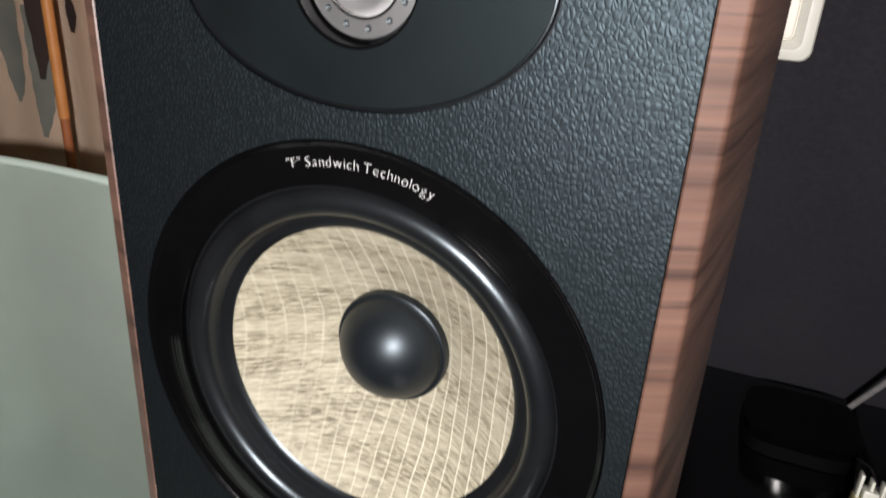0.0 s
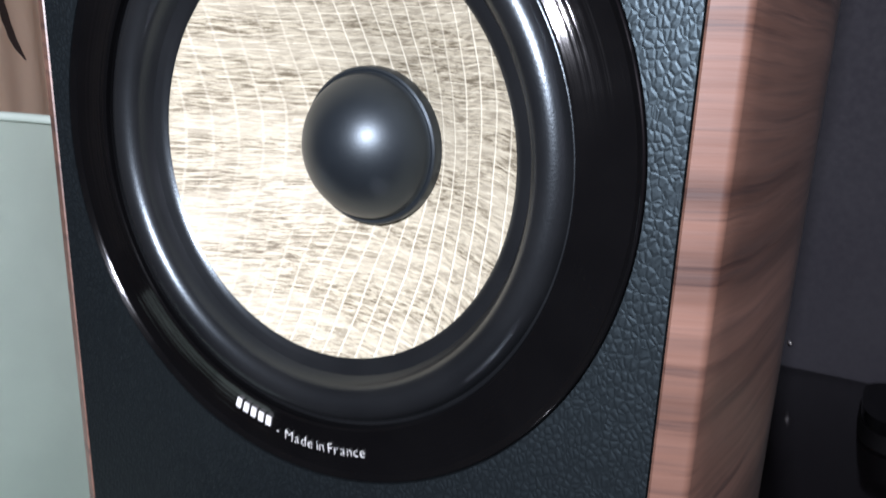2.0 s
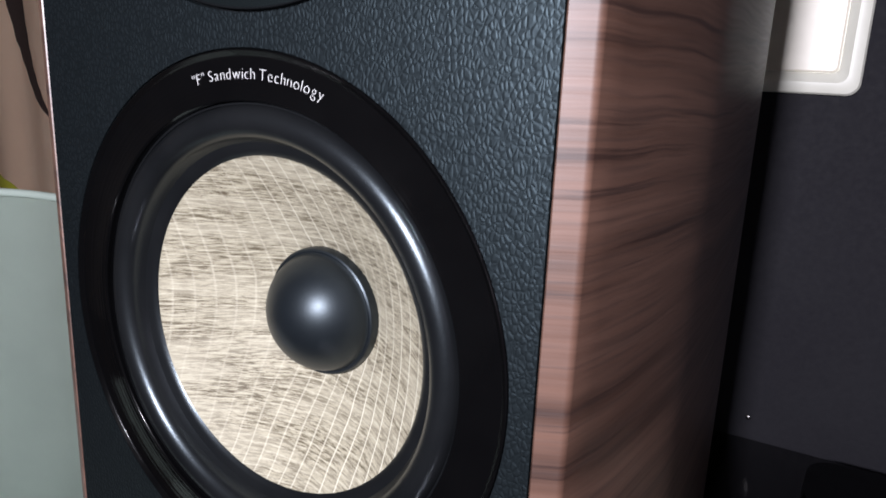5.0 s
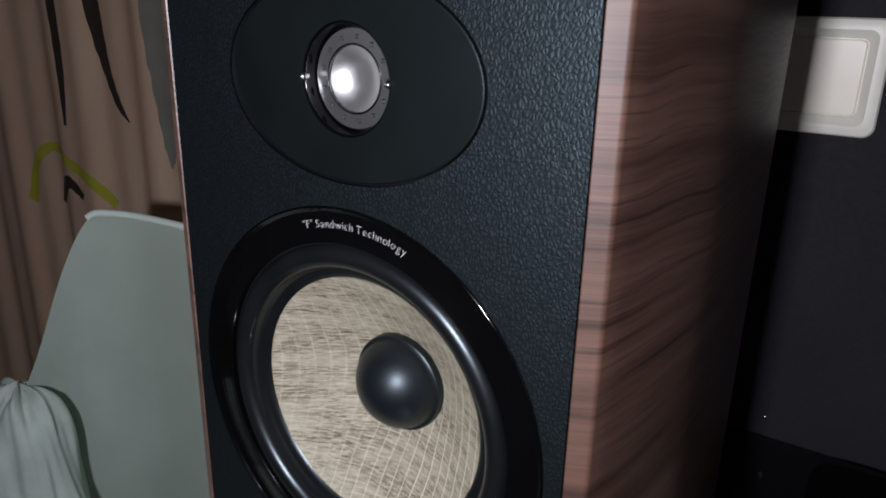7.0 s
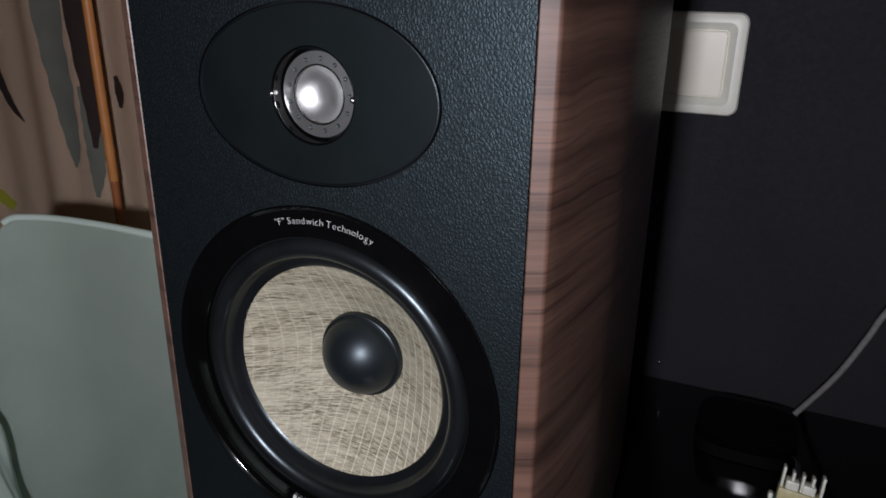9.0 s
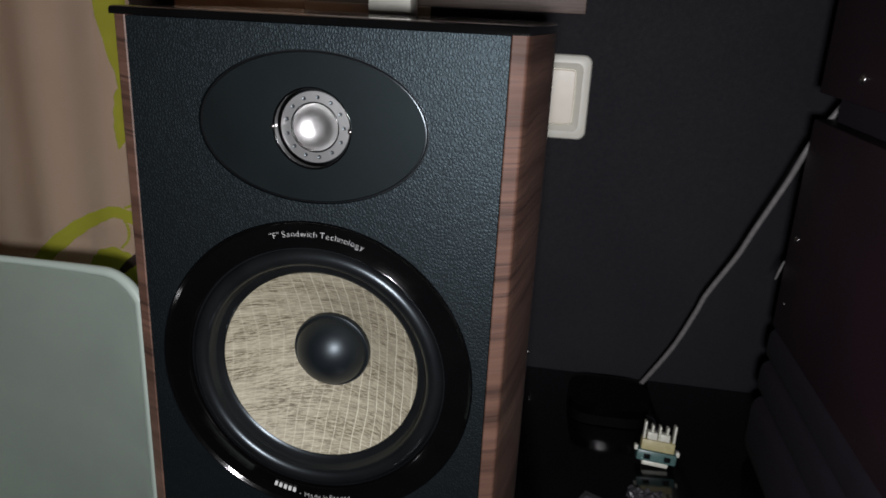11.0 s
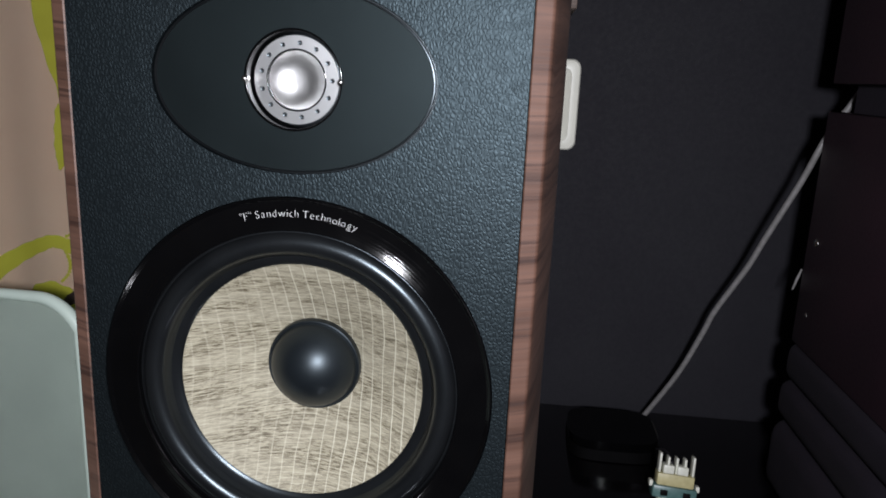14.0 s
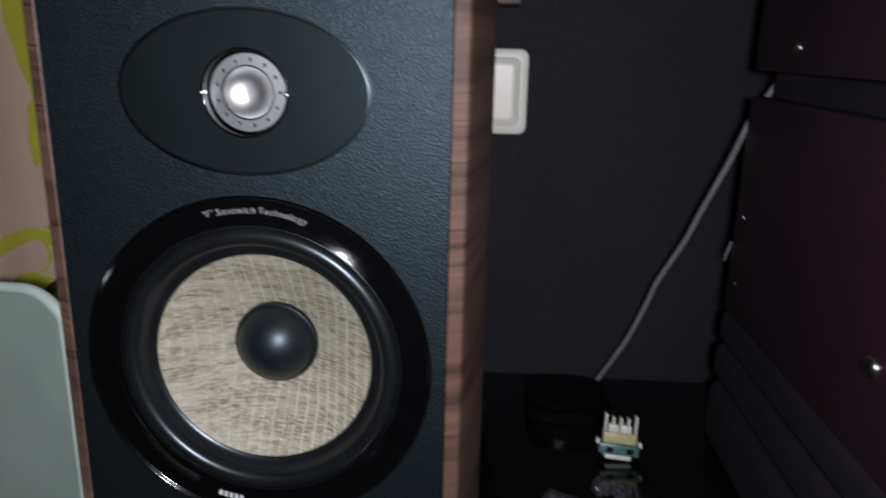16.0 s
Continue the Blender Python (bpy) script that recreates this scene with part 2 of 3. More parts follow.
CREAM = mat("cream_plastic", (0.50, 0.45, 0.24), 0.45, second=(0.42, 0.37, 0.19), scale=200)
TEAL = mat("teal_plastic", (0.085, 0.165, 0.155), 0.35, second=(0.055, 0.115, 0.11), scale=200)
BAGMAT = mat("black_bag_cloth", (0.011, 0.0072, 0.0140), 0.7, second=(0.0078, 0.0052, 0.0100), bump=0.5, bump_scale=700)
ORANGE = mat("orange_painted_rod", (0.70, 0.28, 0.085), 0.45, second=(0.62, 0.23, 0.065), scale=40)
ORANGE_DARK = mat("rust_rod_tip", (0.42, 0.13, 0.045), 0.5, second=(0.36, 0.11, 0.04), scale=60)
FABRIC = mat("cream_curtain_cloth", (0.95, 0.73, 0.55), 0.9, second=(0.92, 0.69, 0.51), scale=5, bump=0.35, bump_scale=1100)
GREEN = mat("olive_green_print", (0.42, 0.41, 0.035), 0.85, second=(0.38, 0.365, 0.03), scale=30, bump=0.3, bump_scale=1100)
BROWN = mat("dark_brown_print", (0.035, 0.020, 0.016), 0.85, second=(0.028, 0.016, 0.013), scale=30, bump=0.3, bump_scale=1100)
GREY = mat("grey_green_print", (0.19, 0.19, 0.16), 0.85, second=(0.165, 0.165, 0.14), scale=30, bump=0.3, bump_scale=1100)
PLASTER = mat("off_white_plaster", (0.52, 0.47, 0.42), 0.9, second=(0.47, 0.42, 0.38), scale=4, bump=0.3, bump_scale=120)
FLOORMAT = mat("brown_floor_boards", (0.16, 0.10, 0.06), 0.5, second=(0.11, 0.07, 0.045), scale=6, stretch=(1, 8, 1))


# ---- helpers ----
def thing(name, base, label, category, group="", kind=""):
    """An Empty at the thing's base; the parts' meshes are given from the woofer's centre."""
    e = new(name)
    e.location = (base[0], base[1], base[2] + Z0)
    e["base"] = base
    return tagged(e, label, category, group, kind)


def base_of(ob):
    while ob.parent:
        ob = ob.parent
    b = ob.get("base")
    return Vector(b) if b else Vector((0, 0, 0))


def part(name, bm, material, parent=None, label="", smooth=True, angle=35):
    """Links a bmesh as one mesh object under a thing or a part."""
    me = bpy.data.meshes.new(name)
    bmesh.ops.recalc_face_normals(bm, faces=bm.faces)
    bm.to_mesh(me)
    bm.free()
    me.materials.append(material)
    if smooth:
        me.polygons.foreach_set("use_smooth", [True] * len(me.polygons))
        me.set_sharp_from_angle(angle=radians(angle))
    ob = new(name, me)
    if parent:
        me.transform(Matrix.Translation(-base_of(parent)))
        ob.parent = parent
    else:
        ob.location = (0, 0, Z0)
    if label:
        ob["label"] = label
    return ob


def box(x0, x1, y0, y1, z0, z1, bevel=0.0, segments=2, bm=None):
    own = bmesh.new()
    bmesh.ops.create_cube(own, size=1)
    for v in own.verts:
        v.co = Vector(((x0 + x1) / 2 + v.co.x * (x1 - x0), (y0 + y1) / 2 + v.co.y * (y1 - y0), (z0 + z1) / 2 + v.co.z * (z1 - z0)))
    if bevel:
        bmesh.ops.bevel(own, geom=own.edges[:], offset=bevel, segments=segments, affect="EDGES", profile=0.5)
    return own if bm is None else join(bm, own)


def join(bm, other):
    me = bpy.data.meshes.new("tmp")
    other.to_mesh(me)
    other.free()
    bm.from_mesh(me)
    bpy.data.meshes.remove(me)
    return bm


def lathe(profile, cx=0.0, cz=0.0, n=128, sx=1.0, sz=1.0):
    """Turns (radius, y) points about the axis through (cx, cz) that runs into the picture."""
    bm = bmesh.new()
    rings = []
    for r, y in profile:
        if r < 1e-6:
            rings.append([bm.verts.new((cx, y, cz))])
        else:
            rings.append([bm.verts.new((cx + sx * r * math.cos(2 * math.pi * i / n), y, cz + sz * r * math.sin(2 * math.pi * i / n))) for i in range(n)])
    for a, b in zip(rings, rings[1:]):
        for i in range(n):
            j = (i + 1) % n
            if len(a) == 1:
                bm.faces.new((a[0], b[i], b[j]))
            elif len(b) == 1:
                bm.faces.new((a[i], a[j], b[0]))
            else:
                bm.faces.new((a[i], a[j], b[j], b[i]))
    return bm


def arc(cr, cy, r, a0, a1, n):
    return [(cr + r * math.cos(radians(a0 + (a1 - a0) * i / n)), cy + r * math.sin(radians(a0 + (a1 - a0) * i / n))) for i in range(n + 1)]


def tube(points, radius, n=10, closed_ends=True):
    """A round bar along points."""
    bm = bmesh.new()
    pts = [Vector(p) for p in points]
    rings = []
    u = None
    for i, p in enumerate(pts):
        d = (pts[min(i + 1, len(pts) - 1)] - pts[max(i - 1, 0)]).normalized()
        u = d.orthogonal().normalized() if u is None else (u - u.dot(d) * d).normalized()
        w = d.cross(u)
        rad = radius[i] if isinstance(radius, (list, tuple)) else radius
        rings.append([bm.verts.new(p + rad * (math.cos(2 * math.pi * k / n) * u + math.sin(2 * math.pi * k / n) * w)) for k in range(n)])
    for a, b in zip(rings, rings[1:]):
        for k in range(n):
            bm.faces.new((a[k], a[(k + 1) % n], b[(k + 1) % n], b[k]))
    if closed_ends:
        bm.faces.new(rings[0])
        bm.faces.new(rings[-1])
    return bm


def spline(points, steps=12):
    """A smooth line through the points (Catmull-Rom)."""
    pts = [Vector(p) for p in points]
    pts = [2 * pts[0] - pts[1]] + pts + [2 * pts[-1] - pts[-2]]
    out = []
    for i in range(1, len(pts) - 2):
        a, b, c, d = pts[i - 1:i + 3]
        for k in range(steps):
            t = k / steps
            out.append(0.5 * (2 * b + (c - a) * t + (2 * a - 5 * b + 4 * c - d) * t * t + (3 * b - a - 3 * c + d) * t ** 3))
    return out + [pts[-2]]


def plate(outline, holes, y0, y1, bevel=0.0):
    """A flat plate facing the viewer at y0, y1 at its back, outlined in x and z, with holes through it."""
    bm = bmesh.new()
    loops = []
    for loop in (outline, *holes):
        vs = [bm.verts.new((x, y0, z)) for x, z in loop]
        for i in range(len(vs)):
            bm.edges.new((vs[i], vs[(i + 1) % len(vs)]))
        loops.append(vs)
    bmesh.ops.triangle_fill(bm, edges=bm.edges[:], use_beauty=True, use_dissolve=False)
    for vs in loops:
        back = [bm.verts.new((v.co.x, y1, v.co.z)) for v in vs]
        for i in range(len(vs)):
            j = (i + 1) % len(vs)
            bm.faces.new((vs[i], vs[j], back[j], back[i]))
    return bm


def oval(a, b, cx=0.0, cz=0.0, n=96):
    return [(cx + a * math.cos(2 * math.pi * i / n), cz + b * math.sin(2 * math.pi * i / n)) for i in range(n)]


# ---- room ----
def structure(name, bm, material, label):
    return tagged(part(name, bm, material, None, smooth=False), label, kind="structure")


DESK_Z, WALL_Y = -0.197, 0.440
structure("floor", box(-2.6, 1.9, -2.4, 0.6, -Z0 - 0.05, -Z0), FLOORMAT, "brown wooden floor of the dark room")
structure("ceiling", box(-2.6, 1.9, -2.4, 0.6, 1.50, 1.55), PLASTER, "off-white plaster ceiling")
structure("wall_north", box(-0.02, 1.9, WALL_Y, 0.6, -Z0, 1.5), DARKWALL, "matt charcoal painted wall behind the desk")
structure("wall_north_pale", box(-2.6, -0.02, WALL_Y + 0.06, 0.6, -Z0, 1.5), PLASTER, "off-white plaster wall behind the curtain")
structure("wall_west", box(-2.75, -2.6, -2.4, 0.6, -Z0, 1.5), PLASTER, "off-white plaster side wall")
structure("wall_east", box(1.9, 2.05, -2.4, 0.6, -Z0, 1.5), PLASTER, "off-white plaster side wall")
structure("wall_south", box(-2.6, 1.9, -2.55, -2.4, -Z0, 1.5), PLASTER, "off-white plaster wall behind the viewer")


# ---- the loudspeaker ----
TOP, BOT, SIDE, INNER, DEPTH = 0.2057, -0.1815, 0.1125, 0.1037, 0.25
OVAL_Z, PORT_Z = 0.1475, -0.146
RING = 0.0957


def letters(text, radius, start, end, size, parent, name, upright=True, label="", y=0.0008):
    """Thin printed letters along an arc round the woofer, from one angle to another, clockwise from the top."""
    glyphs, widths = [], []
    for ch in text:
        cu = bpy.data.curves.new("glyph", "FONT")
        cu.body = ch if ch != " " else "n"
        cu.size = size
        cu.extrude = 0.00008
        cu.offset = -size * 0.024
        ob = bpy.data.objects.new("glyph", cu)
        me = bpy.data.meshes.new_from_object(ob)
        xs = [v.co.x for v in me.vertices]
        for v in me.vertices:
            v.co.x -= (max(xs) + min(xs)) / 2
        glyphs.append(None if ch == " " else me)
        widths.append((max(xs) - min(xs)) * (0.6 if ch == " " else 1.0) + (0 if ch == " " else size * 0.13))
        bpy.data.objects.remove(ob)
        bpy.data.curves.remove(cu)
    total, s = sum(widths), 0.0
    squeeze = abs(end - start) * radius / total
    bm = bmesh.new()
    for me, wd in zip(glyphs, widths):
        if me:
            a = start + (end - start) * (s + wd / 2) / total
            m = Matrix.Translation((radius * math.sin(a), y, radius * math.cos(a)))
            turn = a if upright else a + math.pi
            lift = -size * 0.05 if upright else -size * 0.35
            m = m @ Matrix.Rotation(turn, 4, "Y") @ Matrix.Rotation(radians(90), 4, "X") @ Matrix.Translation((0, lift, 0))
            me.transform(m @ Matrix.Diagonal((min(1.0, squeeze), 1, 1, 1)))
            bm.from_mesh(me)
            bpy.data.meshes.remove(me)
        s += wd
    return part(name, bm, PRINT, parent, label, smooth=False)


def side_x(y):
    """Half width of the cabinet at depth y: the sides bow out a little and then draw in towards the back."""
    d = max(y - 0.005, 0.0)
    return SIDE + 0.0108 * (1 - max(0.0, 1 - d / 0.09) ** 1.4) - 0.0062 * max(0.0, (d - 0.08) / 0.16) ** 2


def prism(profile, z0, z1, bevel=0.0):
    """Closed upright solid over an outline in x and y."""
    bm = bmesh.new()
    rows = [[bm.verts.new((x, y, z)) for x, y in profile] for z in (z0, z1)]
    for i in range(len(profile)):
        j = (i + 1) % len(profile)
        bm.faces.new((rows[0][i], rows[0][j], rows[1][j], rows[1][i]))
    bm.faces.new(rows[0])
    lid = bm.faces.new(rows[1])
    if bevel:
        bmesh.ops.bevel(bm, geom=list(lid.edges), offset=bevel, segments=2, profile=0.5, affect="EDGES")
    bmesh.ops.recalc_face_normals(bm, faces=bm.faces)
    return bm


def side_panel(sign):
    """Veneered bowed side with a softly rounded front edge."""
    r = 0.0030
    ys = [0.0056 + (DEPTH - 0.0056) * k / 24 for k in range(25)]
    prof = [(INNER, 0.0006), (INNER + 0.0006, 0.0)] + [(SIDE - r + r * math.sin(radians(a)), 0.0026 + r - r * math.cos(radians(a))) for a in range(20, 85, 8)]
    prof += [(side_x(y), y) for y in ys] + [(min(INNER, side_x(y) - 0.009), y) for y in reversed(ys)]
    return prism([(sign * x, y) for x, y in prof], BOT, TOP - 0.0045)


def bowed(inset, y0, y1, z0, z1, bevel=0.0):
    """Panel across the cabinet that follows both bowed sides."""
    ys = [y0 + (y1 - y0) * k / 20 for k in range(21)]
    return prism([(side_x(y) - inset, y) for y in ys] + [(inset - side_x(y), y) for y in reversed(ys)], z0, z1, bevel)


def loudspeaker():
    sp = thing("bookshelf_speaker", (0, DEPTH / 2, DESK_Z), "walnut-sided bookshelf speaker with leatherette front on a glossy black desk", "loudspeaker")
    part("side_panel", side_panel(-1), WALNUT, sp, "walnut veneered side panel")
    part("side_panel", side_panel(1), WALNUT, sp, "walnut veneered side panel")
    part("top_panel", bowed(0.0, -0.0004, DEPTH, TOP - 0.0044, TOP, 0.0018), LACQUER, sp, "glossy black lacquered top")
    part("bottom_panel", bowed(0.0125, 0.013, DEPTH - 0.01, BOT, BOT + 0.012), LACQUER, sp)
    part("back_panel", bowed(0.0095, DEPTH - 0.0095, DEPTH - 0.0005, BOT, TOP - 0.0046), LACQUER, sp)
    for x in (-0.078, 0.078):
        for y in (0.03, 0.22):
            bm = bmesh.new()
            bmesh.ops.create_cone(bm, cap_ends=True, segments=24, radius1=0.010, radius2=0.012, depth=BOT - DESK_Z, matrix=Matrix.Translation((x, y, (BOT + DESK_Z) / 2)))
            part("foot", bm, RUBBER, sp, "black rubber foot")
    # front baffle with its three cut-outs
    lip = 0.0004
    outline = [(-INNER + lip, BOT), (INNER - lip, BOT), (INNER - lip, TOP - 0.0048), (-INNER + lip, TOP - 0.0048)]
    outline = [(outline[i][0] + (outline[(i + 1) % 4][0] - outline[i][0]) * k / 12, outline[i][1] + (outline[(i + 1) % 4][1] - outline[i][1]) * k / 12) for i in range(4) for k in range(12)]
    part("front_baffle", plate(outline, [oval(RING + 0.0003, RING + 0.0003, n=160), oval(0.0645, 0.0413, 0, OVAL_Z), oval(0.036, 0.034, 0, PORT_Z)], 0.0, 0.014), LEATHER, sp, "black pebbled leatherette baffle", angle=60)
    # woofer
    rim = [(RING, 0.010), (RING, 0.0014)] + arc(RING - 0.0010, 0.0006, 0.0010, 0, -70, 5) + [(RING - 0.0022, 0.0010), (0.0812, 0.0012), (0.0806, 0.0008), (0.0800, 0.0008), (0.0795, 0.0014), (0.0794, 0.008)]
    ring = part("trim_ring", lathe(rim), TURNED, sp, "glossy black woofer trim ring")
    letters("\"F\" Sandwich Technology", 0.0866, radians(-17.0), radians(20.0), 0.0051, ring, "lettering", label="silver printed words")
    letters("-", 0.0862, radians(186.9), radians(186.0), 0.0046, ring, "lettering", upright=False)
    letters("Made in France", 0.0866, radians(184.7), radians(164.3), 0.0048, ring, "lettering", upright=False, label="silver printed words")
    bm = bmesh.new()
    for k in range(5):
        a = radians(180 + 17.6 - k * 2.1)
        b = box(-0.0010, 0.0010, 0.0008, 0.0013, -0.0016, 0.0016)
        bmesh.ops.transform(b, verts=b.verts, matrix=Matrix.Translation((0.0850 * math.sin(a), 0, 0.0850 * math.cos(a))) @ Matrix.Rotation(a, 4, "Y"))
        join(bm, b)
    part("maker_mark", bm, PRINT, ring, "silver printed maker's bars", smooth=False)
    roll = [(0.0800, 0.0070), (0.0795, 0.0040), (0.0785, 0.0036)] + arc(0.0731, 0.0062, 0.0056, -20, -172, 24) + [(0.0668, 0.0072), (0.0660, 0.0086), (0.0636, 0.0092), (0.0622, 0.0098), (0.0612, 0.0108)]
    part("surround", lathe(roll), RUBBER, sp, "black rubber half-roll surround")
    cone = [(0.0621 - 0.0375 * t, 0.0100 + 0.0285 * t ** 0.95) for t in [i / 16 for i in range(17)]]
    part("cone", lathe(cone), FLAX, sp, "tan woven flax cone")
    cap = [(0.0250, 0.0400), (0.0249, 0.0352), (0.0246, 0.0342), (0.0240, 0.0338), (0.0233, 0.0340), (0.0229, 0.0336)] + [(0.0227 * math.cos(radians(a)), 0.0334 - 0.0168 * math.sin(radians(a)) ** 1.3) for a in range(4, 91, 4)]
    cap[-1] = (0.0, 0.0166)
    part("dust_cap", lathe(cap), CAPMAT, sp, "domed black dust cap with a rim")
    # tweeter, set back in its plate
    part("tweeter_plate", plate(oval(0.0632, 0.0402, 0, OVAL_Z), [oval(0.0222, 0.0222, 0, OVAL_Z, 64)], 0.0006, 0.012), PLATE, sp, "smooth satin black oval plate")
    part("plate_rim", lathe([(1.000, 0.0030), (1.000, 0.0004), (0.996, -0.0001), (0.988, -0.0002), (0.982, 0.0004), (0.980, 0.0012)], 0, OVAL_Z, 128, 0.0634, 0.0404), RUBBER, sp, "thin raised rim of the oval plate")
    part("groove", lathe([(1.03, 0.0035), (0.98, 0.0035)], 0, OVAL_Z, 96, 0.0638, 0.0408), RUBBER, sp)
    part("tweeter_ring", lathe([(0.0224, 0.0060), (0.0223, 0.0022)] + arc(0.0217, 0.0016, 0.0006, 0, -180, 10) + [(0.0209, 0.0040), (0.0200, 0.0078)], 0, OVAL_Z, 96), GLOSS, sp, "glossy black tweeter rim")
    holes = [oval(0.0011, 0.0011, 0.0163 * math.sin(2 * math.pi * (k + 0.2) / 13), OVAL_Z + 0.0163 * math.cos(2 * math.pi * (k + 0.2) / 13), 16) for k in range(13)]
    fp = part("tweeter_flange", plate(oval(0.0194, 0.0194, 0, OVAL_Z, 80), [oval(0.0134, 0.0134, 0, OVAL_Z, 64)] + holes, 0.0062, 0.0078), SILVER, sp, "drilled satin aluminium ring")
    part("flange_backing", lathe([(0.0204, 0.0078), (0.0132, 0.0078)], 0, OVAL_Z, 64), RUBBER, fp)
    part("tweeter_lip", lathe([(0.0137, 0.0064)] + arc(0.0134, 0.0061, 0.0004, 0, -180, 6) + [(0.0128, 0.0070)], 0, OVAL_Z, 64), GLOSS, sp)
    dome = [(0.0130 * (1 - k / 16), 0.0068 + 0.0052 * (1 - (1 - k / 16) ** 2.6)) for k in range(17)]
    part("tweeter_dome", lathe(dome, 0, OVAL_Z, 64), DOME, sp, "bright inverted metal dome")
    for x in (-0.0216, 0.0216):
        part("pin", lathe([(0.0016, 0.0022), (0.0016, 0.0004), (0.0014, -0.0004), (0.0009, -0.0010), (0.0004, -0.0012), (0.0, -0.00125)], x, OVAL_Z, 16), STEEL, sp, "tiny bright steel pin")
    # reflex port
    part("port", lathe([(1.03, 0.0004), (1.02, -0.0004), (0.98, -0.0004), (0.93, 0.0012), (0.87, 0.006), (0.83, 0.016), (0.82, 0.10), (0.0, 0.10)], 0, PORT_Z, 80, 0.036, 0.034), GLOSS, sp, "flared glossy black bass port")
    return sp


loudspeaker()


# ---- desk and wall ----
def desk():
    d = thing("desk", (0.2, 0.1, -Z0), "black high-gloss desk against the charcoal wall", "desk")
    part("desktop", box(-0.117, 1.2, -0.16, WALL_Y - 0.003, DESK_Z - 0.03, DESK_Z, 0.002), DESKMAT, d, "glossy black desktop")
    for x in (-0.085, 1.17):
        for y in (-0.12, 0.40):
            part("leg", box(x - 0.025, x + 0.025, y - 0.025, y + 0.025, -Z0, DESK_Z - 0.03, 0.003), DESKMAT, d)


def rounded(x0, x1, z0, z1, r, n=6):
    out = []
    for cx, cz, a in ((x1 - r, z1 - r, 0), (x0 + r, z1 - r, 90), (x0 + r, z0 + r, 180), (x1 - r, z0 + r, 270)):
        out += [(cx + r * math.cos(radians(a + 90 * k / n)), cz + r * math.sin(radians(a + 90 * k / n))) for k in range(n + 1)]
    return out


def layered(levels):
    """Stacks rounded rectangles (x0, x1, z0, z1, r, y) into one skin, with the last one filled."""
    bm = bmesh.new()
    rings = [[bm.verts.new((x, y, z)) for x, z in rounded(x0, x1, z0, z1, r)] for x0, x1, z0, z1, r, y in levels]
    for a, b in zip(rings, rings[1:]):
        for i in range(len(a)):
            bm.faces.new((a[i], a[(i + 1) % len(a)], b[(i + 1) % len(a)], b[i]))
    bm.faces.new(rings[-1])
    return bm


def wall_switch():
    s = thing("light_switch", (0.112, WALL_Y, 0.083), "white square rocker light switch on the charcoal wall", "light switch")
    x0, x1, z0, z1, y = 0.069, 0.1565, 0.0825, 0.1715, WALL_Y
    def level(inset, radius, lift):
        return (x0 + inset, x1 - inset, z0 + inset, z1 - inset, radius, y - lift)
    part("frame", layered([level(0, 0.009, 0), level(0, 0.009, 0.0055), level(0.0012, 0.0085, 0.0078), level(0.004, 0.008, 0.0090), level(0.0085, 0.007, 0.0090), level(0.0095, 0.0068, 0.0080), level(0.0145, 0.005, 0.0046), level(0.0150, 0.005, 0.0026)]), PLASTIC, s, "rounded frame with a sloping inner lip", angle=25)
    part("rocker", layered([level(0.0157, 0.004, 0.002), level(0.0157, 0.004, 0.0052), level(0.0168, 0.0035, 0.0060)]), ROCKERMAT, s, "flat cream rocker", angle=6)


desk()
wall_switch()


# ---- curtain at the left ----
def curtain_y(x):
    return 0.400 + 0.007 * math.sin(x * 31.0 + 0.6) + 0.003 * math.sin(x * 83.0)


def sheet(at, nu, nv):
    """A grid of faces over u and v from 0 to 1."""
    bm = bmesh.new()
    vs = [[bm.verts.new(at(i / nu, j / nv)) for j in range(nv + 1)] for i in range(nu + 1)]
    for i in range(nu):
        for j in range(nv):
            bm.faces.new((vs[i][j], vs[i + 1][j], vs[i + 1][j + 1], vs[i][j + 1]))
    return bm


